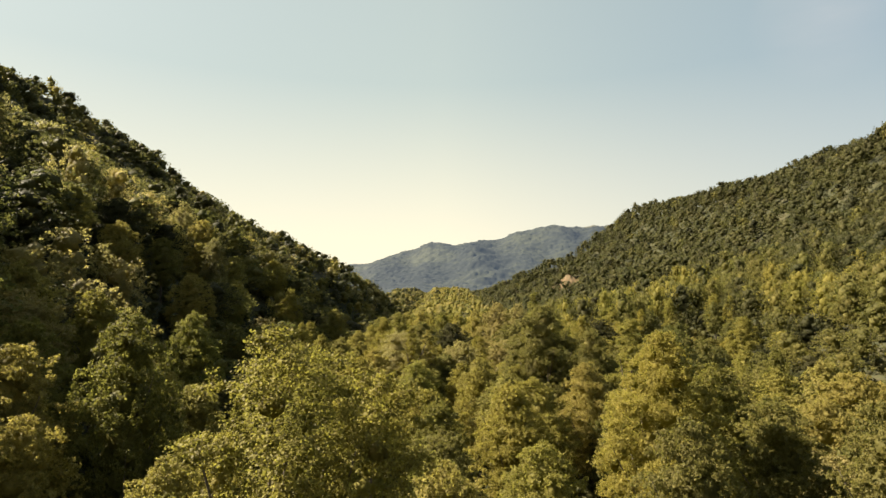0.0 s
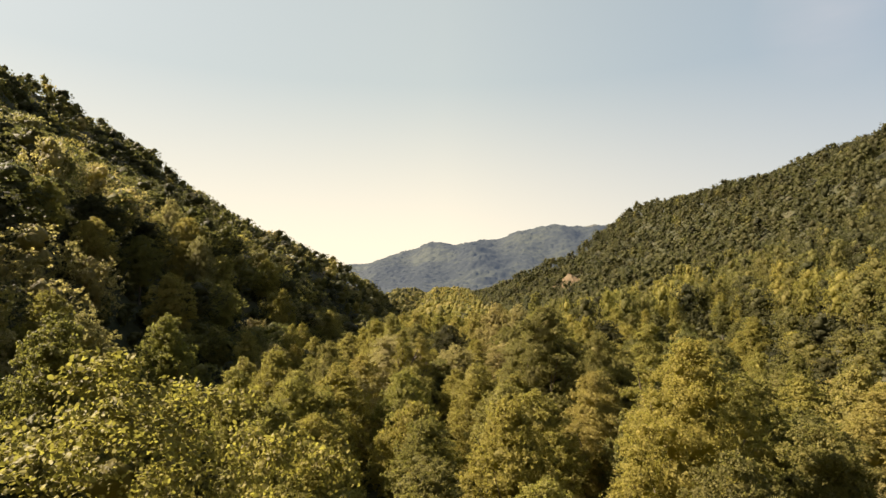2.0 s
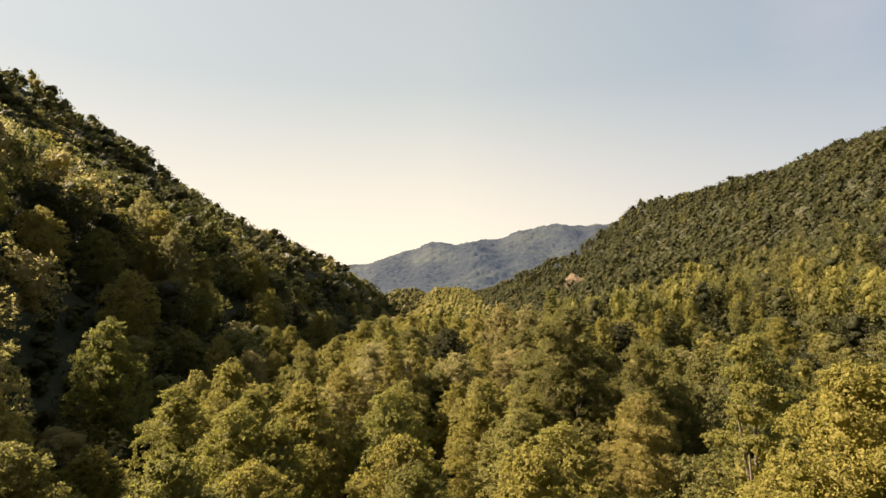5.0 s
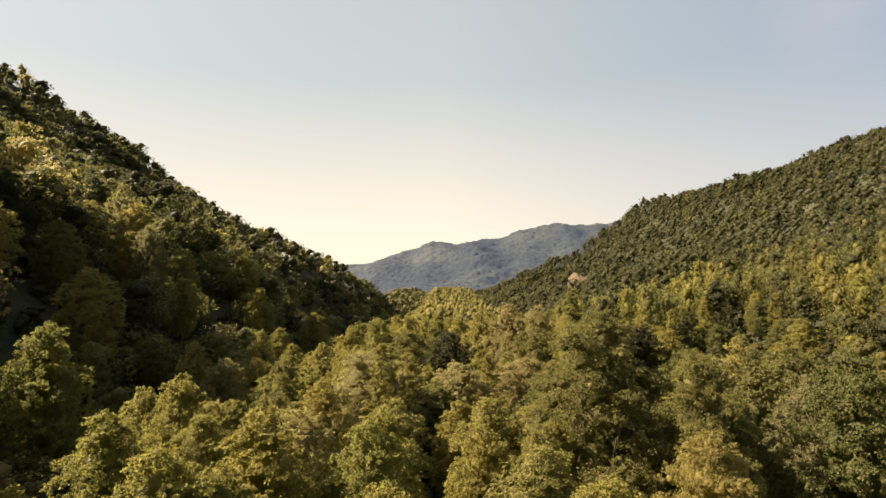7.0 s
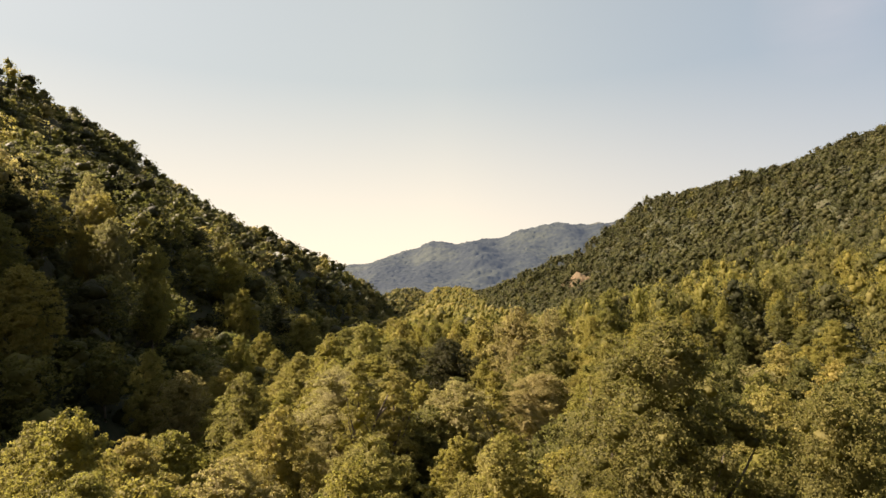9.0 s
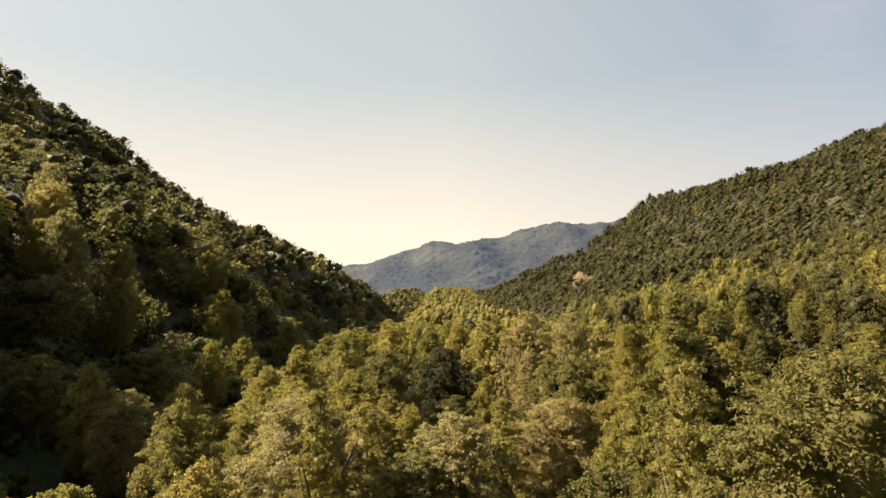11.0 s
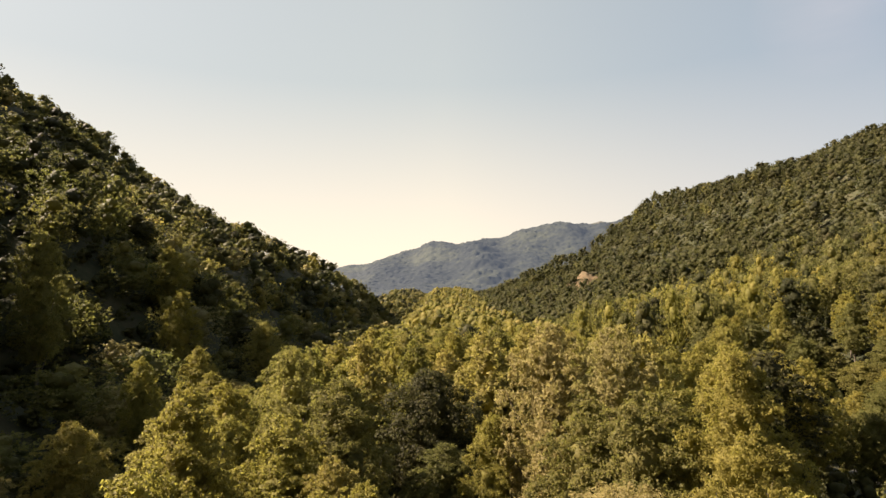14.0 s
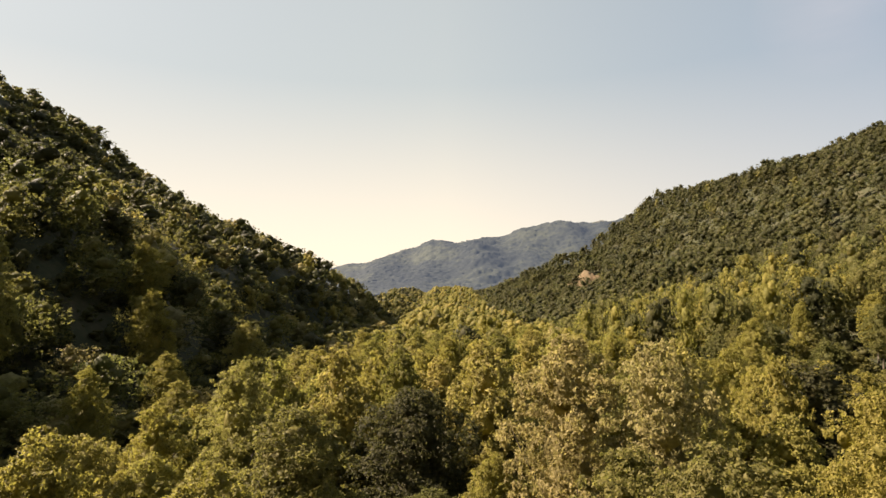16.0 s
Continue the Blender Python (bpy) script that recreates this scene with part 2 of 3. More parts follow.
def mesh_of(name, verts, faces, material, smooth=False, tree=None):
    """A mesh from numpy arrays; faces all of one size, or a list of such arrays."""
    groups = faces if isinstance(faces, list) else [faces]
    me = bpy.data.meshes.new(name)
    me.vertices.add(len(verts))
    me.vertices.foreach_set("co", np.asarray(verts, np.float32).ravel())
    loops = np.concatenate([f.ravel() for f in groups]).astype(np.int32)
    sizes = np.concatenate([np.full(len(f), f.shape[1]) for f in groups])
    me.loops.add(len(loops))
    me.loops.foreach_set("vertex_index", loops)
    me.polygons.add(len(sizes))
    me.polygons.foreach_set("loop_start", np.concatenate([[0], np.cumsum(sizes)[:-1]]).astype(np.int32))
    if smooth:
        me.polygons.foreach_set("use_smooth", np.ones(len(sizes), bool))
    if tree is not None:
        at = me.attributes.new("tree", "FLOAT", "POINT")
        at.data.foreach_set("value", np.asarray(tree, np.float32))
    me.update(calc_edges=True)
    me.validate()
    me.materials.append(material)
    return me


def sheet(xs, ys, height):
    """A grid over xs and ys, at the heights that the function gives."""
    gx, gy = np.meshgrid(xs, ys)
    v = np.stack([gx, gy, height(gx, gy)], -1).reshape(-1, 3)
    i = np.arange(len(xs) * len(ys)).reshape(len(ys), len(xs))
    f = np.stack([i[:-1, :-1], i[:-1, 1:], i[1:, 1:], i[1:, :-1]], -1).reshape(-1, 4)
    return v, f


gx = np.concatenate([np.linspace(-2600, -500, 60)[:-1], np.linspace(-500, 800, 140)[:-1], np.linspace(800, 2700, 60)])
gy = np.concatenate([np.linspace(-600, -60, 20)[:-1], np.linspace(-60, 1200, 180)[:-1], np.linspace(1200, 4900, 90)])
v, f = sheet(gx, gy, land)
ground = new("ground", mesh_of("ground", v, f, mat_floor, smooth=True))
tagged(ground, "wooded valley floor and hillsides of dark leaf litter", "ground", kind="structure")

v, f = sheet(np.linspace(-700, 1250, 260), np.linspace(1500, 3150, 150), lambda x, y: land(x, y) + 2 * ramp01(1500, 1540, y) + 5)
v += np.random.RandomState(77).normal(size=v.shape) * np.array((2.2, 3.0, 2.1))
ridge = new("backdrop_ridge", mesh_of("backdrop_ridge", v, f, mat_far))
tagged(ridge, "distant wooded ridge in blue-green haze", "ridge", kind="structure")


# ---------------------------------------------------------------- trees
def tube(path, radii, sides):
    """A tapered tube along a path, open at its ends."""
    path = np.asarray(path, float)
    ang = np.linspace(0, 2 * math.pi, sides, endpoint=False)
    t = np.gradient(path, axis=0)
    t /= np.linalg.norm(t, axis=1)[:, None]
    side = np.cross(t, (0.3, 1, 0.1))
    side /= np.linalg.norm(side, axis=1)[:, None]
    up = np.cross(t, side)
    v = path[:, None] + np.asarray(radii)[:, None, None] * (np.cos(ang)[None, :, None] * side[:, None] + np.sin(ang)[None, :, None] * up[:, None])
    n = len(path)
    i = np.arange(n * sides).reshape(n, sides)
    j = np.roll(i, -1, axis=1)
    return v.reshape(-1, 3), np.stack([i[:-1], j[:-1], j[1:], i[1:]], -1).reshape(-1, 4)


PROFILE = {  # crown radius against height, from the crown's foot to its tip
    "poplar": [(0, 0.30), (0.12, 0.72), (0.3, 0.98), (0.45, 1.0), (0.65, 0.86), (0.85, 0.56), (0.95, 0.33), (1, 0.0)],
    "oak": [(0, 0.30), (0.12, 0.76), (0.3, 0.97), (0.5, 1.0), (0.7, 0.92), (0.86, 0.68), (0.95, 0.42), (1, 0.0)],
    "hickory": [(0, 0.30), (0.12, 0.70), (0.3, 0.93), (0.5, 1.0), (0.7, 0.86), (0.86, 0.58), (0.95, 0.34), (1, 0.0)],
    "ash": [(0, 0.30), (0.12, 0.68), (0.3, 0.95), (0.48, 1.0), (0.68, 0.88), (0.86, 0.6), (0.95, 0.36), (1, 0.0)],
    "far_ash": [(0, 0.5), (0.2, 0.82), (0.42, 1.0), (0.62, 0.99), (0.8, 0.86), (0.92, 0.62), (0.98, 0.34), (1, 0.0)],
    "beech": [(0, 0.25), (0.15, 0.55), (0.35, 0.85), (0.6, 1.0), (0.78, 0.97), (0.9, 0.8), (0.96, 0.56), (1, 0.0)],
    "far_poplar": [(0, 0.5), (0.2, 0.82), (0.4, 0.98), (0.6, 1.0), (0.78, 0.87), (0.9, 0.64), (0.97, 0.36), (1, 0.0)],
    "far_oak": [(0, 0.55), (0.2, 0.85), (0.45, 1.0), (0.65, 1.0), (0.82, 0.87), (0.92, 0.66), (0.98, 0.36), (1, 0.0)],
    "far_hickory": [(0, 0.5), (0.2, 0.82), (0.45, 1.0), (0.64, 1.0), (0.81, 0.87), (0.92, 0.65), (0.98, 0.35), (1, 0.0)],
    "far_maple": [(0, 0.55), (0.2, 0.84), (0.45, 1.0), (0.65, 0.99), (0.82, 0.86), (0.92, 0.64), (0.98, 0.34), (1, 0.0)],
    "far_chestnut": [(0, 0.55), (0.2, 0.85), (0.45, 1.0), (0.65, 1.0), (0.82, 0.87), (0.92, 0.66), (0.98, 0.36), (1, 0.0)],
    "maple": [(0, 0.30), (0.12, 0.66), (0.3, 0.90), (0.55, 1.0), (0.75, 0.88), (0.89, 0.62), (0.96, 0.36), (1, 0.0)],
}
FOOT = {"beech": 0.34, "poplar": 0.28, "oak": 0.28, "hickory": 0.27, "maple": 0.28, "ash": 0.28}


def girth_at(kind, s):
    return np.interp(s, [p[0] for p in PROFILE[kind]], [p[1] for p in PROFILE[kind]])


def sprays(kind, r, count):
    """Azimuth, height and reach of the sprays that swell a crown's outline."""
    k = np.arange(count)
    s = 1 - (1 - (k + 0.5) / count) ** 0.8 + r.uniform(-0.05, 0.05, count)
    return np.stack([k * 2.39996 + r.uniform(-0.6, 0.6, count), np.clip(s, 0.03, 0.97), r.uniform(0.45, 1.0, count), r.uniform(0.26, 0.4, count) * (40 / count) ** 0.4], -1)


ICO = None


def knob():
    """A twenty-faced ball of unit size: vertices and faces."""
    global ICO
    if ICO is None:
        bm = bmesh.new()
        bmesh.ops.create_icosphere(bm, subdivisions=1, radius=1)
        ICO = np.array([tuple(v.co) for v in bm.verts]), np.array([[v.index for v in f.verts] for f in bm.faces])
        bm.free()
    return ICO


def unit(v):
    return v / np.maximum(1e-4, np.linalg.norm(v, axis=1))[:, None]


def boughs(kind, sp, height, radius, z0):
    """Middles and sizes of the leafy boughs that build a crown up, and the way outwards at each."""
    tall = height * (1 - z0)
    size = sp[:, 3] * radius * (1.12 - 0.35 * sp[:, 1])
    rad = np.maximum(0.0, girth_at(kind, sp[:, 1]) * radius * (0.8 + 0.3 * sp[:, 2]) - size * 0.8)
    c = np.stack([rad * np.cos(sp[:, 0]), rad * np.sin(sp[:, 0]), z0 * height + sp[:, 1] * tall - size * 0.55], -1)
    out = unit(c - np.array((0, 0, z0 * height + 0.35 * tall)) * np.array((1, 1, 1)))
    return c, size, out


def blades(r, c, u, size, stray=0.36, oval=False):
    """A leaf blade at each place c, facing about the way u: an oval with a drooping tip on the nearest trees."""
    n = len(c)
    nrm = u + r.normal(scale=stray, size=(n, 3))
    nrm /= np.linalg.norm(nrm, axis=1)[:, None]
    along = np.cross(nrm, r.normal(size=(n, 3)))
    along /= np.linalg.norm(along, axis=1)[:, None]
    across = np.cross(nrm, along)
    s = (size * r.uniform(0.6, 1.3, n))[:, None]
    if oval:
        w = across * s * 0.36
        v = np.stack([c - along * s * 0.55, c - along * s * 0.28 + w * 0.9, c + along * s * 0.12 + w, c + along * s * 0.62 - nrm * s * 0.16,
                      c + along * s * 0.12 - w, c - along * s * 0.28 - w * 0.9], 1)
        fan = np.array(((0, 1, 5), (1, 2, 5), (2, 4, 5), (2, 3, 4)))
        return v.reshape(-1, 3), (fan[None] + (6 * np.arange(n))[:, None, None]).reshape(-1, 3)
    v = np.stack([c - along * s * 0.5 + across * s * 0.5, c + along * s * 0.75, c - along * s * 0.4 - across * s * 0.5], 1)
    return v.reshape(-1, 3), np.arange(3 * n).reshape(n, 3)


def crown(kind, seed, n, size, height, radius, count, z0, heart=0.27, tuft=24, spread=0.3, knobs=True, stray=0.75):
    """n leaves in tufts round the boughs, and dense hearts that stop the light: one in each bough of the nearer trees, and some within."""
    r = np.random.RandomState(seed)
    sp = sprays(kind, r, count)
    mid, big, out = boughs(kind, sp, height, radius, z0)
    tall = height * (1 - z0)
    # tufts: over the upper and outer side of each bough
    m = max(count, 3 * n // (4 * tuft))
    own = np.concatenate([np.arange(count), r.choice(count, m - count, p=big ** 2 / (big ** 2).sum())])
    d = unit(r.normal(size=(m, 3)))
    face = unit(out * 0.6 + np.array((0, 0, 0.75)))[own]
    turned = (d * face).sum(-1) < -0.2
    d[turned] *= -1
    lump = 1 + 0.2 * np.sin(5.1 * d[:, 0] + own) * np.sin(4.7 * d[:, 1] + 2.1 * own) + 0.12 * np.sin(9 * d[:, 2] + 1.3 * own)
    reach = r.uniform(0.55, 1.0, m) ** 0.7 * lump + 0.3 * (r.uniform(size=m) > 0.88)
    c = mid[own] + d * (big[own] * reach)[:, None] * np.array((1, 1, 0.82))
    wide = big[own] * spread * r.uniform(0.6, 1.3, m)
    # and leaves further in, between the boughs
    q = m // 3
    si, ai = r.uniform(0.02, 0.96, q) ** 0.9, r.uniform(0, 2 * math.pi, q)
    ri = girth_at(kind, si) * radius * r.uniform(0.42, 0.66, q)
    ci = np.stack([ri * np.cos(ai), ri * np.sin(ai), z0 * height + si * tall * 0.97], -1)
    di = unit(np.stack([np.cos(ai), np.sin(ai), 0.9 * si], -1))
    c, d, face = np.concatenate([c, ci]), np.concatenate([d, di]), np.concatenate([face, di])
    wide = np.repeat(np.concatenate([wide, np.full(q, big.mean() * spread * 1.3)]), tuft)
    c, d, face = (np.repeat(a, tuft, axis=0) for a in (c, d, face))
    off = unit(r.normal(size=(len(c), 3)))
    c = c + off * (wide * r.uniform(0.15, 1.0, len(c)) ** 0.6)[:, None] * np.array((1, 1, 0.7))
    v, f = blades(r, c, d * 0.5 + off * 0.35 + face * 0.35 + np.array((0, 0, 0.25)), size, stray, kind == "beech")
    # hearts
    kv, kf = knob()
    deep = max(4, count // 6)
    s = (np.arange(deep) + 0.5) / deep * 0.86
    a = np.arange(deep) * 2.4
    rad = girth_at(kind, s) * radius * 0.16
    inner = np.stack([rad * np.cos(a), rad * np.sin(a), z0 * height + s * tall], -1)
    hc, hs = inner, girth_at(kind, s) * radius * heart
    if knobs:
        hc, hs = np.concatenate([mid - out * (big * 0.12)[:, None], hc]), np.concatenate([big * 0.44, hs])
    k = len(hc)
    hearts = hc[:, None] + kv[None] * hs[:, None, None] * r.uniform(0.7, 1.15, (k, len(kv), 1)) * np.array((1, 1, 0.85))
    f = np.concatenate([f, (kf[None] + (np.arange(k) * len(kv))[:, None, None]).reshape(-1, 3) + len(v)])
    return np.concatenate([v, hearts.reshape(-1, 3)]), f


def spine_of(kind, seed, height):
    r = np.random.RandomState(seed + 900)
    bend = r.uniform(-0.02, 0.02, 2) * height
    zs = np.linspace(-0.04, 0.84, 9)
    return zs, np.stack([bend[0] * np.sin(zs * 3), bend[1] * (np.sin(zs * 2.4 + 0.4) - math.sin(0.4)), zs * height], -1)


def limb(kind, b, zs, spine, height, radius, z0):
    """A limb from the trunk out to the spray b."""
    a, s, reach, size = b
    rad = girth_at(kind, s) * 0.93
    girth = 0.013 * height
    end_z = z0 + s * (1 - z0)
    foot_z = max(0.14, end_z - 0.1 - 0.22 * rad)
    p = np.array([np.interp(foot_z, zs, spine[:, 0]), np.interp(foot_z, zs, spine[:, 1]), foot_z * height])
    e = np.array([rad * math.cos(a) * radius, rad * math.sin(a) * radius, end_z * height])
    m = (p + e) / 2 + np.array([(e - p)[0] * 0.12, (e - p)[1] * 0.12, -0.02 * height])
    ts = np.linspace(0, 1, 5)[:, None]
    path = (1 - ts) ** 2 * p + 2 * ts * (1 - ts) * m + ts ** 2 * e
    return tube(path, np.linspace(girth * 0.42, girth * 0.1, 5), 5)


LABEL = {
    "beech": "young beech with bright yellow-green leaves and an open crown",
    "poplar": "tall tulip poplar with yellow-green leaves in the valley",
    "oak": "broad dark green oak with a rounded crown",
    "hickory": "hickory with olive green leaves among the valley trees",
    "ash": "ash tree with dull mid-green leaves in a tall crown",
    "maple": "brownish green maple whose leaves begin to turn",
}
SPECIES = {"beech": "beech_tree", "poplar": "tulip_poplar", "oak": "oak_tree", "hickory": "hickory_tree", "maple": "maple_tree", "ash": "ash_tree"}


def tree(kind, seed, n, size, count, limbs, heart, tuft=24, height=20.0, radius=5.2, spread=0.3, knobs=False):
    """A tree at the origin: trunk, limbs, and crown."""
    root = new(SPECIES[kind])
    tagged(root, LABEL[kind], "tree", group="valley trees")
    z0 = FOOT[kind]
    zs, spine = spine_of(kind, seed, height)
    trunk = new("trunk", mesh_of("trunk", *tube(spine, 0.013 * height * np.clip(1.0 - zs, 0.1, 1.2) * 1.1, 8), mat_bark, True))
    trunk.parent = root
    sp = sprays(kind, np.random.RandomState(seed), count)
    for k in range(limbs):
        ob = new("limb", mesh_of("limb", *limb(kind, sp[int((k + 0.5) * count * 0.85 / limbs)], zs, spine, height, radius, z0), mat_bark, True))
        ob.parent = root
    ob = new("crown", mesh_of("crown", *crown(kind, seed, n, size, height, radius, count, z0, heart, tuft, spread, knobs), mat_leaf[kind], True))
    ob.parent = root
    return kind, root, height, radius


KINDS = ("poplar", "oak", "hickory", "maple", "ash")
CLOSE = [tree(k, 3 + j, 120000, 0.11, 96, 14, 0.36, height=24, radius=5.4, knobs=True) for j, k in enumerate(KINDS)]
CLOSE += [tree(k, 23 + j, 60000, 0.1, 70, 12, 0.36, height=27, radius=2.9, knobs=True) for j, k in enumerate(("poplar", "hickory"))]
CLOSE += [tree("beech", 25 + j, 68000, 0.11, 60, 30, 0.2, height=27, radius=3.2, spread=0.42) for j in range(2)]
FINE = [tree(k, 43 + j, 52000, 0.16, 84, 5, 0.36, height=21, radius=5.2) for j, k in enumerate(KINDS + KINDS[:3] + KINDS[4:])]
FINE += [tree(k, 63 + j, 44000, 0.16, 72, 4, 0.36, height=14, radius=5.2) for j, k in enumerate(KINDS)]
PLAIN = [tree(k, 83 + j, 13000, 0.29, 56, 0, 0.38, 12, 20, 5.4) for j, k in enumerate(KINDS + KINDS[:3] + KINDS[4:])]
PLAIN += [tree(k, 103 + j, 11000, 0.29, 48, 0, 0.38, 12, 14, 5.4) for j, k in enumerate(KINDS)]
used = set()


def plant(kind, x, y, top, wide, made, turn=0.0, variant=0, label=""):
    """Stands a tree on the ground at x, y, with its tip at the height top and a crown that many metres wide."""
    z = float(land(x, y)) - 0.1
    fits = [(abs(math.log((top - z) / wide * 2 * rad / h)), root, h, rad) for k, root, h, rad in made if k == kind]
    fits = [c for c in fits if c[0] < min(f[0] for f in fits) + 0.08]
    _, src, h, rad = fits[variant % len(fits)]
    m = pose(x, y, z, 0, 0, turn) @ Matrix.Diagonal((wide / 2 / rad, wide / 2 / rad, (top - z) / h, 1))
    if src in used:
        ob = copy_thing(src, m @ Matrix.Diagonal((1 / src.scale.x, 1 / src.scale.y, 1 / src.scale.z, 1)))
    else:
        used.add(src)
        src.matrix_basis = m
        ob = src
    if label:
        tagged(ob, label)
    return ob


# trees that stand out along the way: kind, place, height of the tip, width of the crown
HERO = []


def hero(kind, x, y, top, wide, label=""):
    HERO.append((x, y, wide))
    plant(kind, x, y, top, wide, CLOSE if y < 135 and abs(x - 3) < 24 else FINE, (x * 37 + y * 11) % 360, len(HERO), label)


# beside the start
hero("beech", -6.2, 22.4, 28.8, 7.2)
hero("beech", -2.6, 21.4, 27.2, 5.2)
hero("hickory", -39.0, 51.0, 25.5, 10.5)
hero("poplar", -46.0, 62.0, 27.0, 10.0)
hero("hickory", -33.0, 44.5, 20.5, 9.0)
hero("poplar", -30.4, 54.3, 28.2, 10.5)
hero("poplar", 19.5, 49.8, 26.3, 11.0)
hero("poplar", 19.4, 57.8, 27.2, 6.0, "slender tulip poplar with an open crown")
hero("hickory", 19.2, 76.0, 20.2, 8.5)
hero("hickory", -39.0, 76.0, 21.0, 9.5)
hero("hickory", -29.0, 66.0, 19.2, 9.0)
hero("maple", -45.0, 81.0, 27.0, 10.5)
hero("poplar", -55.0, 88.0, 30.0, 10.5)
hero("ash", 33.5, 82.5, 24.5, 9.5)
hero("maple", 38.0, 94.5, 20.5, 8.5)
hero("hickory", 46.0, 68.0, 17.0, 10.5)
hero("hickory", 56.0, 77.0, 19.0, 11.0)
hero("maple", 39.0, 58.0, 13.5, 9.0)
hero("maple", -53.0, 70.0, 30.0, 11.0)
hero("hickory", -60.0, 79.0, 34.0, 11.0)
# the middle of the valley
hero("poplar", 11.2, 88.0, 17.8, 8.5, "narrow pointed tulip poplar, olive green")
hero("ash", 15.8, 89.8, 27.6, 12.5, "broad leafy ash that rises over the valley trees")
hero("ash", 22.5, 85.0, 24.2, 8.5)
hero("poplar", -29.2, 90.6, 18.6, 9.0)
hero("poplar", -20.8, 92.0, 17.8, 9.0)
hero("hickory", -32.4, 103.3, 18.6, 8.0)
hero("hickory", -26.8, 108.0, 16.2, 8.5)
hero("poplar", -50.0, 112.0, 25.5, 11.5)
hero("poplar", -19.5, 120.5, 13.2, 10.0)
hero("maple", -9.0, 118.5, 21.3, 12.0, "brownish maple with a leaning bare stem")
hero("poplar", 17.2, 105.6, 29.6, 5.6, "slim tulip poplar taller than its neighbours")
hero("hickory", 15.6, 100.8, 26.0, 5.0)
hero("poplar", -6.3, 112.0, 22.6, 5.0)
hero("hickory", -3.0, 114.6, 21.8, 5.2)
hero("poplar", 8.4, 125.0, 19.3, 5.5)
hero("poplar", 22.6, 131.6, 25.6, 8.5)
hero("maple", 14.5, 129.0, 18.6, 11.0, "brownish maple whose leaves glint in the sun")
hero("hickory", -4.4, 141.4, 16.6, 7.0)
# towards the end of the way
hero("maple", 14.6, 151.0, 26.2, 9.5, "brownish maple whose leaves glint in the sun")
hero("maple", 19.8, 147.0, 26.0, 8.5, "brownish maple whose leaves glint in the sun")
hero("poplar", 9.0, 153.0, 17.0, 6.5)
hero("ash", 4.4, 155.5, 13.6, 8.5)
hero("oak", 2.4, 168.0, 19.4, 14.0, "dark green oak with a dense round crown")
hero("hickory", -8.4, 170.5, 17.0, 8.0)
hero("poplar", -20.8, 186.0, 20.6, 11.0, "tulip poplar with a straight trunk and airy crown")
hero("poplar", -20.4, 160.0, 19.6, 7.0, "narrow pointed tulip poplar, olive green")
hero("poplar", -8.0, 196.0, 19.6, 8.5)
hero("hickory", -40.0, 163.5, 14.5, 9.0)
hero("maple", -41.6, 149.5, 16.0, 9.5)
hero("hickory", -50.0, 155.0, 19.2, 8.0)
hero("hickory", -59.0, 157.0, 20.4, 8.0)
hero("poplar", -49.5, 196.0, 18.2, 7.0)
hero("poplar", -55.0, 231.0, 16.4, 9.5)
hero("poplar", -48.0, 222.0, 11.8, 8.5)
hero("hickory", -52.0, 270.0, 20.4, 13.0)
hero("hickory", -24.0, 236.0, 16.0, 10.5)
hero("poplar", -10.0, 244.0, 17.0, 10.0)
hero("poplar", 67.5, 223.0, 22.8, 10.5)
hero("poplar", 125.0, 232.0, 18.4, 13.0)
hero("ash", 69.0, 183.0, 10.5, 9.5)
hero("ash", 76.0, 178.0, 11.5, 9.0)
hero("hickory", -65.0, 143.6, 34.0, 12.0)
# crowns that stand out on the steep side
hero("hickory", -84.5, 193.5, 54.5, 13.0)
hero("maple", -77.0, 187.0, 47.0, 9.5)
hero("hickory", -80.0, 212.0, 43.0, 12.0)
hero("poplar", -83.0, 272.0, 44.0, 13.0)
hero("maple", -102.0, 217.0, 64.0, 13.0)
hero("hickory", -90.0, 182.0, 53.0, 10.0)
hero("poplar", -68.5, 250.0, 30.0, 11.0)
hero("oak", -89.0, 151.0, 54.5, 14.0)
hero("hickory", -81.5, 139.0, 47.0, 11.0)
hero("ash", -77.0, 152.0, 44.0, 10.0)
hero("hickory", -92.0, 137.0, 56.0, 11.0)


# ---------------------------------------------------------------- the rest of the woods
def scatter(x0, x1, y0, y1, step, seed, stray=0.5):
    """Uneven places about a step apart, in rows that run aslant."""
    r = np.random.RandomState(seed)
    cx, cy, half = (x0 + x1) / 2, (y0 + y1) / 2, math.hypot(x1 - x0, y1 - y0) / 2
    g = np.arange(-half, half, step)
    xs, ys = np.meshgrid(g, g)
    p = np.stack([xs.ravel(), ys.ravel()], -1) + r.uniform(-stray, stray, (xs.size, 2)) * step
    a = 0.4 + 0.3 * seed
    p = p @ np.array(((math.cos(a), -math.sin(a)), (math.sin(a), math.cos(a)))) + np.array((cx, cy))
    return p[(p[:, 0] > x0) & (p[:, 0] < x1) & (p[:, 1] > y0) & (p[:, 1] < y1)], r


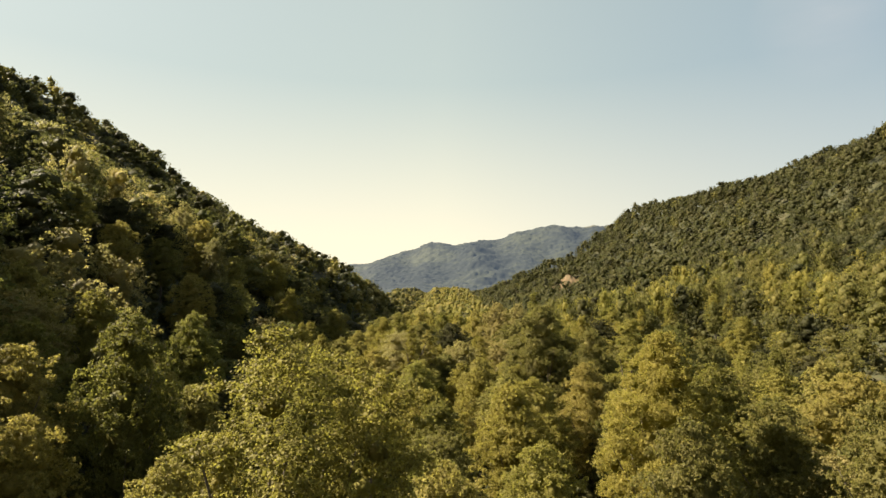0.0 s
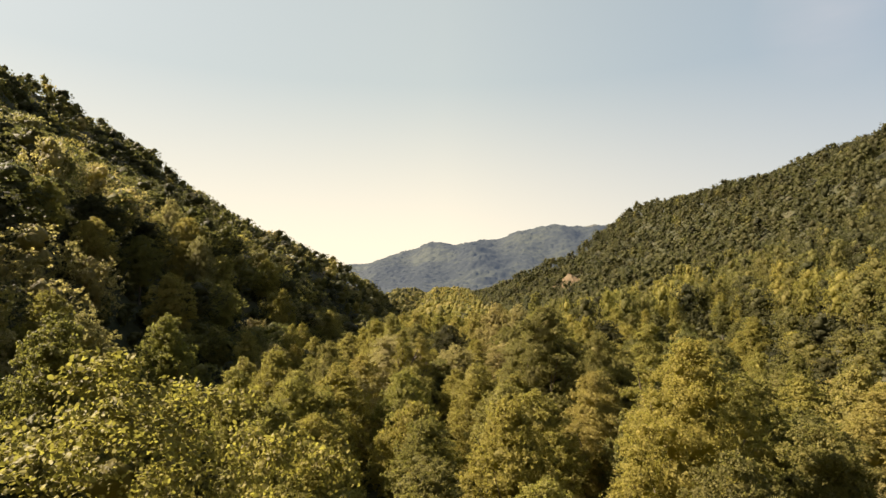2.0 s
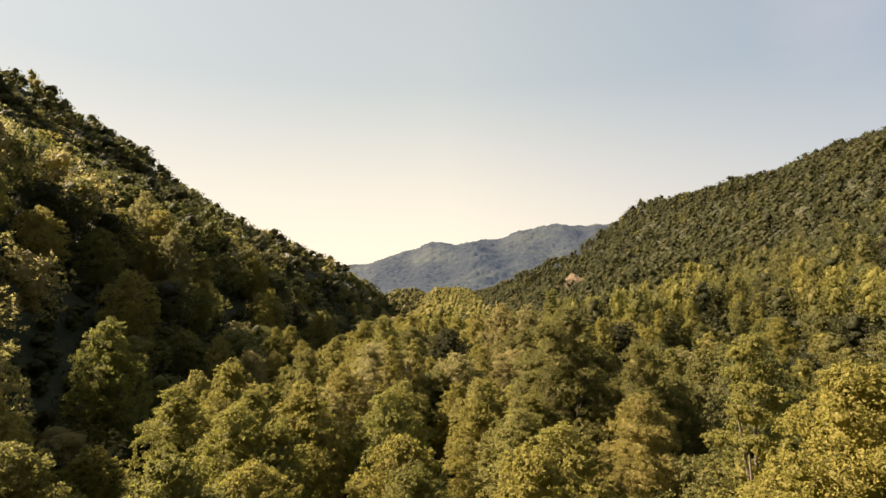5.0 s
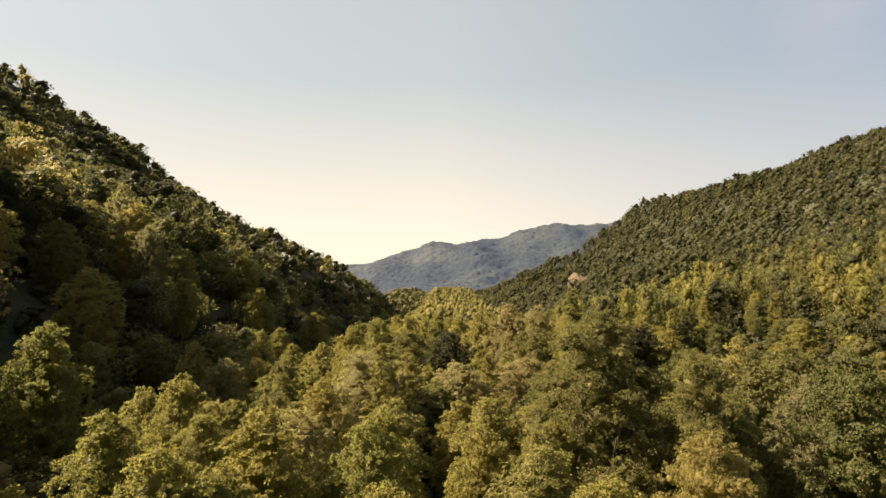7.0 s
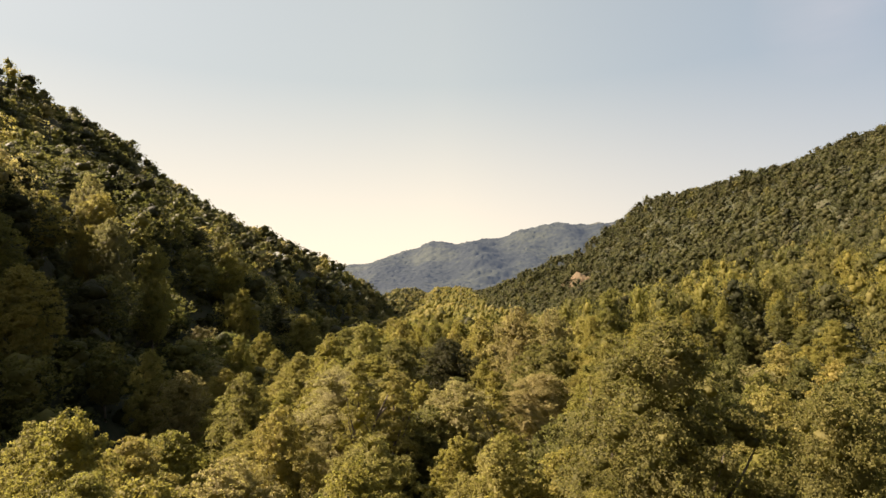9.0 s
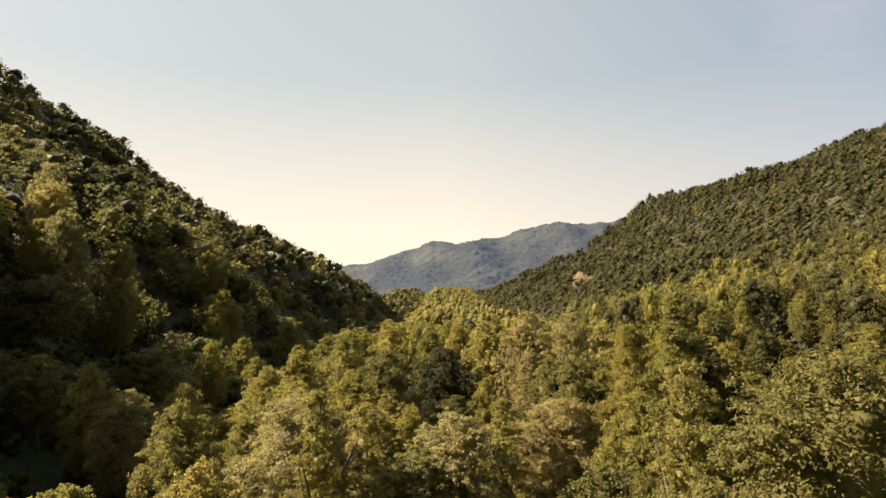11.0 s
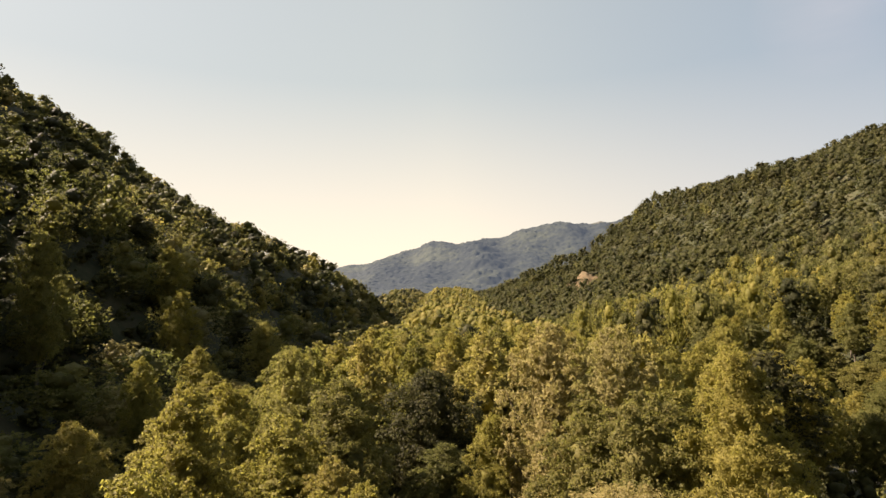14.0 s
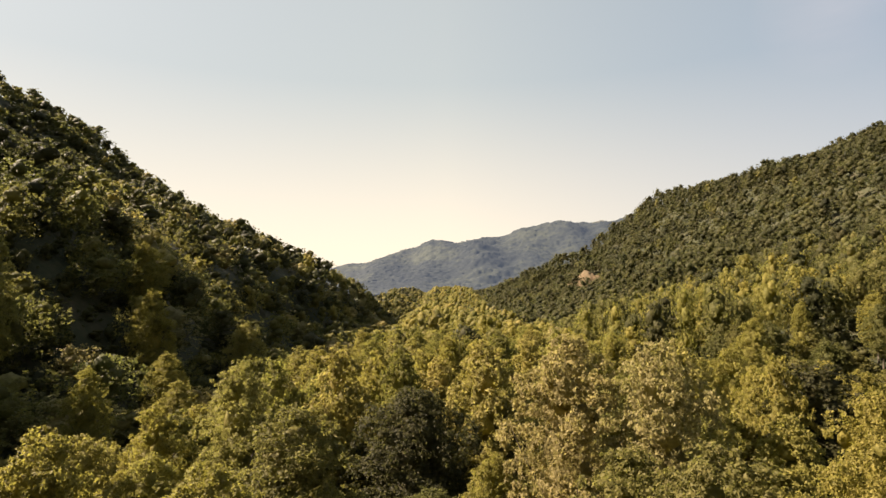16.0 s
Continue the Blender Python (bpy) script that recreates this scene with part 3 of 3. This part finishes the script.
def clear(p, road=True):
    """Leaves out what would stand within the named trees, on the road, in the cutting, or in the open hollows beside it."""
    keep = np.ones(len(p), bool)
    for x, y, w in HERO:
        keep &= np.hypot(p[:, 0] - x, p[:, 1] - y) > w * 0.5 + 1.2
    side = p[:, 0] - road_x(p[:, 1])
    keep &= (side > 3.4) | (side < -4.5) | (p[:, 1] > 215)
    keep &= np.hypot((p[:, 0] - 188) / 27, (p[:, 1] - 818) / 44) > 1
    for a, b, gap in (((29, 130), (83, 206), 5.5), ((36, 72), (64, 119), 5.0)):
        a, ab = np.array(a, float), np.array(b, float) - np.array(a, float)
        s = np.clip(((p - a) @ ab) / (ab @ ab), 0, 1)
        keep &= np.linalg.norm(p - a - s[:, None] * ab, axis=1) > gap
    keep &= np.hypot((p[:, 0] - 85) / 8, (p[:, 1] - 228) / 13) > 1
    return p[keep]


def road_x(y):
    return np.interp(y, [96, 114, 138, 175, 192, 216, 260], [54, 62, 71, 77, 80, 90, 112])


def kind_at(x, y, u):
    """Which tree grows where: yellow-green poplars in the bottom and on the near right slope, darker oaks uphill."""
    x, y, u = np.asarray(x, float), np.asarray(y, float), np.asarray(u, float)
    up = land(x, y) + 12
    poplar = np.where((x > -45) & (up < 60), np.where((y > 170) & (y < 480) & (x > -30), 0.76, 0.66), 0.12)
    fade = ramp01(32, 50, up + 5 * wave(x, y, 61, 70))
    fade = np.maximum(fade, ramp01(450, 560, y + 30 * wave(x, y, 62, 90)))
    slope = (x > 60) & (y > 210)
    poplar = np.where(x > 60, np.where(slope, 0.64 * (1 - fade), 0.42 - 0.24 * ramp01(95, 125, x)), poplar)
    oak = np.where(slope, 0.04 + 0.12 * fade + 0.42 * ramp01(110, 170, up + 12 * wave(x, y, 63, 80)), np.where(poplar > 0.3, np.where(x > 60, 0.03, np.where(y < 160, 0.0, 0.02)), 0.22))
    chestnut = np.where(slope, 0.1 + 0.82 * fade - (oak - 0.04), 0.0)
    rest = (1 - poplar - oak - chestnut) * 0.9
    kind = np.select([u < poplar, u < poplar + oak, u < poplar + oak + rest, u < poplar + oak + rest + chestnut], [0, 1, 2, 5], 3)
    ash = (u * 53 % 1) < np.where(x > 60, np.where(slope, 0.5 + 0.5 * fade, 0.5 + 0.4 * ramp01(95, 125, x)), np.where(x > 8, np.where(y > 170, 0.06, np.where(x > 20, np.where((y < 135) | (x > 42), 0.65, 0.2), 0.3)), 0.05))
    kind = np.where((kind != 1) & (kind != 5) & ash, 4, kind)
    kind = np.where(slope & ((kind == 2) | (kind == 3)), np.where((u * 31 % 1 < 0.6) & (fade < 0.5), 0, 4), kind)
    # higher on the left side, darker leaf kinds stand in for shaded hollows
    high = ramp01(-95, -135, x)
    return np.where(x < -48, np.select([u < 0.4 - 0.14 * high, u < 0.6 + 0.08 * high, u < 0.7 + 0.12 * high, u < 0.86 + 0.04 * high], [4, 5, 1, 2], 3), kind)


SPREAD = {"poplar": 0.85, "oak": 1.15, "hickory": 0.95, "maple": 1.0, "ash": 0.95, "chestnut": 1.1}
near, r = scatter(-50, 146, 9, 285, 9.6, 4)
near = clear(near)
near = near[(np.abs(near[:, 0] - 3) < 0.84 * near[:, 1] + 9) & (near[:, 0] < 60 + 0.3 * near[:, 1])]
for x, y in near:
    u = r.uniform(size=6)
    top = float(land(x, y) + canopy(x, y)) + (u[0] - 0.75) * 9
    lateral = abs(x - 3)
    if y < 135:
        top = min(top, 15.5 + 4 * u[5] + 0.12 * lateral)
    kind = KINDS[int(kind_at(x, y, u[1])) % 5]
    plant(kind, x, y, top, (8.3 + 4.2 * u[2]) * SPREAD[kind], FINE if lateral < 34 and y < 165 else PLAIN, u[3] * 360, int(u[4] * 3))


def woods(name, points, rnd, n, size, count, label, wide=(12.5, 20), low=0.42):
    """Many far trees as one covering: an object for each kind of leaf."""
    u = rnd.uniform(size=(len(points), 6))
    kinds = kind_at(points[:, 0], points[:, 1], u[:, 0])
    zs, hs = land(points[:, 0], points[:, 1]), canopy(points[:, 0], points[:, 1]) * np.where(points[:, 0] < -50, 0.8 + 0.36 * u[:, 1], 0.8 + 0.34 * u[:, 1]) * (1 + 0.1 * wave(points[:, 0], points[:, 1], 41, 45) + 0.1 * (points[:, 0] < -50) * wave(points[:, 0], points[:, 1], 43, 26))
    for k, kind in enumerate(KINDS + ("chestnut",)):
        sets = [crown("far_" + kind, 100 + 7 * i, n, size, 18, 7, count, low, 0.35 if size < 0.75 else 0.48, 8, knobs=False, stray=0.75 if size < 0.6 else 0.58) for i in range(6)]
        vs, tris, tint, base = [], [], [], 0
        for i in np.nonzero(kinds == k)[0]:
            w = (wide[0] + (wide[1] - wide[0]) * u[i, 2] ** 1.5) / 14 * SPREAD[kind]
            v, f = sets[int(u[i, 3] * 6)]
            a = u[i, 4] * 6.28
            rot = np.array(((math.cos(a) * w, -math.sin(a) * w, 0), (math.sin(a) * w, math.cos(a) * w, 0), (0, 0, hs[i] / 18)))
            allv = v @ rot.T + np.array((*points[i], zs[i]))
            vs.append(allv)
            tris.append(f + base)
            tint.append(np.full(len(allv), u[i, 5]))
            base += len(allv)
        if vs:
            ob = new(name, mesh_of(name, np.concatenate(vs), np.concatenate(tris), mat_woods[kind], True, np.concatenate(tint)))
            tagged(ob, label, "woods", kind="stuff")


def in_sight(p, margin):
    """Those on the near faces of the hills, with a margin, and not far out to the sides."""
    keep = np.zeros(len(p), bool)
    top = land(p[:, 0], p[:, 1]) + canopy(p[:, 0], p[:, 1]) + margin
    for ex, ey in ((0, 0), (3, 55), (6, 110)):
        ok = np.ones(len(p), bool)
        for s in np.linspace(0.1, 0.97, 30):
            qx, qy, qz = ex + (p[:, 0] - ex) * s, ey + (p[:, 1] - ey) * s, 30 + (top - 30) * s
            ok &= qz > land(qx, qy) + 10
        keep |= ok
    side = np.where(p[:, 0] < 0, 0.82 * p[:, 1] + 42, 0.82 * p[:, 1] + 28)
    return p[keep & (np.abs(p[:, 0]) < side)]


rnd = np.random.RandomState(12)
p, _ = scatter(-430, -50, -40, 720, 13.4, 5)
p = clear(in_sight(p, 14))
d = np.hypot(p[:, 0], p[:, 1] - 100)
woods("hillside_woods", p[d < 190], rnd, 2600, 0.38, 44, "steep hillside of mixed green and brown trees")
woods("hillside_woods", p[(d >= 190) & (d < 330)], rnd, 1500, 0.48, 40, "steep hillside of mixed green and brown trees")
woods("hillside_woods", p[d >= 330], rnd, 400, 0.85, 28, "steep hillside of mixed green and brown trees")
p, _ = scatter(-50, 130, 285, 400, 11.5, 6)
woods("valley_woods", clear(p), rnd, 1900, 0.47, 40, "yellow-green trees of the valley floor", (11, 16), low=0.47)
p, _ = scatter(62, 430, 60, 480, 11.5, 7)
p = clear(in_sight(p, 14))
p = p[(p[:, 0] >= 60 + 0.3 * p[:, 1]) | (p[:, 1] > 400) | ((p[:, 0] >= 130) & (p[:, 1] > 285))]
woods("slope_woods", p[p[:, 1] < 330], rnd, 1900, 0.47, 40, "yellow-green trees on a gentle slope", (11, 16), low=0.47)
woods("slope_woods", p[p[:, 1] >= 330], rnd, 900, 0.62, 32, "yellow-green trees on a gentle slope", (11, 16), low=0.47)
p, _ = scatter(-120, 62, 400, 1500, 11.0, 8, 0.8)
p = clear(in_sight(p, 14))
p = p[p[:, 0] > -46 - 0.06 * p[:, 1]]
woods("valley_woods", p, rnd, 300, 0.8, 22, "green trees along the far valley", (12, 18.5), low=0.54)
p, _ = scatter(62, 1150, 480, 1250, 10.8, 9, 0.75)
p = clear(in_sight(p, 14))
woods("ridge_woods", p, rnd, 340, 0.72, 24, "dark green woods on a long ridge", (12.5, 19.5), low=0.54)

# the woods go on beside and behind the start
p, _ = scatter(-190, 230, -130, 190, 12.5, 13)
out = (np.abs(p[:, 0] - 3) > 0.84 * p[:, 1] + 10) & (np.abs(p[:, 0]) + np.abs(p[:, 1]) * 0.5 > 14)
out &= ~((p[:, 0] < -50) & (-p[:, 0] < 0.82 * p[:, 1] + 42)) & ~((p[:, 0] > 62) & (p[:, 0] < 0.82 * p[:, 1] + 28) & (p[:, 1] > 60))
woods("valley_woods", clear(p[out]), rnd, 420, 0.75, 24, "green trees of the valley behind", (11, 16))

# bare tawny pastures high on the far ridge
for x0, x1, y0, y1 in ((735, 900, 2840, 2990), (560, 640, 2890, 2980)):
    v, f = sheet(np.linspace(x0, x1, 30), np.linspace(y0, y1, 30), lambda x, y: land(x, y) + 9 + 2 * wave(x, y, 71, 30) - 14 * np.clip(np.maximum(np.abs(2 * (x - x0) / (x1 - x0) - 1), np.abs(2 * (y - y0) / (y1 - y0) - 1)) - 0.6 - 0.25 * wave(x, y, 72, 45), 0, 1) ** 1.2 * 2)
    ob = new("backdrop_pasture", mesh_of("backdrop_pasture", v, f, mat_pasture, True))
    tagged(ob, "pale tawny grass on the far ridge top", "pasture", kind="structure")

# bushes that cover the ground between the trees
p, r = scatter(-135, 260, -20, 400, 5.4, 3)
p = p[(p[:, 0] < 150) | (p[:, 1] > 190)]
side = p[:, 0] - road_x(p[:, 1])
p = p[(side > 3.6) | (side < -4 - 8 * (p[:, 1] > 178)) | (p[:, 1] > 218)]
p = p[np.abs(p[:, 0] - 3) < 0.85 * p[:, 1] + 42]
p = p[(np.abs(p[:, 0] - 62 + 0.57 * (114 - p[:, 1])) > 3.5) | (p[:, 1] < 92) | (p[:, 1] > 122)]
bush = [crown("far_oak", 300 + i, 96, 0.55, 3.8, 3.4, 6, 0.0, 0.4, 6, knobs=False) for i in range(5)]
vs, tris, tint, base = [], [], [], 0
for x, y in p:
    u = r.uniform(size=4)
    v, f = bush[int(u[0] * 5)]
    v = v * np.array((0.8 + 0.5 * u[1], 0.8 + 0.5 * u[1], 0.6 + 0.8 * u[2])) + np.array((x, y, float(land(x, y)) - 0.2))
    vs.append(v), tris.append(f + base), tint.append(np.full(len(v), u[3]))
    base += len(v)
ob = new("undergrowth", mesh_of("undergrowth", np.concatenate(vs), np.concatenate(tris), mat_woods["chestnut"], False, np.concatenate(tint)))
tagged(ob, "dense dark green bushes under the trees", "bushes", kind="stuff")

# a bare stem that leans out of the brown maple
lean = new("dead_tree")
tagged(lean, "leaning dead tree with a bare grey stem", "tree", group="valley trees")
lean.location = (-10.6, 112.5, float(land(-10.6, 112.5)))
foot, tip = Vector((0, 0, -0.3)), Vector((7.4, 0.6, 18.5))
part = new("trunk", mesh_of("trunk", *tube([foot.lerp(tip, k / 8) + Vector((0.5 * math.sin(k * 0.7), 0, 0.12 * k * (8 - k) * 0.1)) for k in range(9)], np.linspace(0.3, 0.07, 9), 8), mat_bark, True))
part.parent = lean
for k, (at, dx, dy, dz) in enumerate(((0.55, -1.6, 0.5, 2.4), (0.66, 2.2, -0.6, 1.9), (0.78, -1.0, -0.8, 2.2), (0.88, 1.6, 0.7, 1.3))):
    a = foot.lerp(tip, at) + Vector((0.5 * math.sin(at * 8 * 0.7), 0, 0.1))
    part = new("branch", mesh_of("branch", *tube([a, a + Vector((dx, dy, dz)) * 0.5 + Vector((0, 0, 0.15)), a + Vector((dx, dy, dz))], [0.09, 0.06, 0.025], 6), mat_bark, True))
    part.parent = lean

# road along the right of the valley, and the bare cutting in the far slope
ys = np.linspace(98, 215, 48)
v, f = sheet(np.linspace(-2.8, 2.8, 5), ys, lambda x, y: land(road_x(y) + x, y) + 0.25 - 0.02 * x * x)
v[:, 0] += road_x(v[:, 1])
road = new("road", mesh_of("road", v, f, mat_road, True))
tagged(road, "narrow worn grey road between the trees", "road", kind="structure")
v, f = sheet(np.linspace(160, 216, 34), np.linspace(806, 856, 28), lambda x, y: land(x, y) - 1 + ramp01(812, 852, y) * (17 * (1 - np.abs((x - 188) / 29) ** 3) - 2.5 + 3.5 * wave(x, y, 33, 26)) + 0.9 * wave(x, y, 31, 9))
bank = new("bare_bank", mesh_of("bare_bank", v, f, mat_clay, True))
tagged(bank, "bare orange clay bank cut into the wooded slope", "bank", kind="structure")

# sorts of tree that found no place
for _, root, _, _ in CLOSE + FINE + PLAIN:
    if root not in used:
        for ob in (*root.children_recursive, root):
            bpy.data.objects.remove(ob)
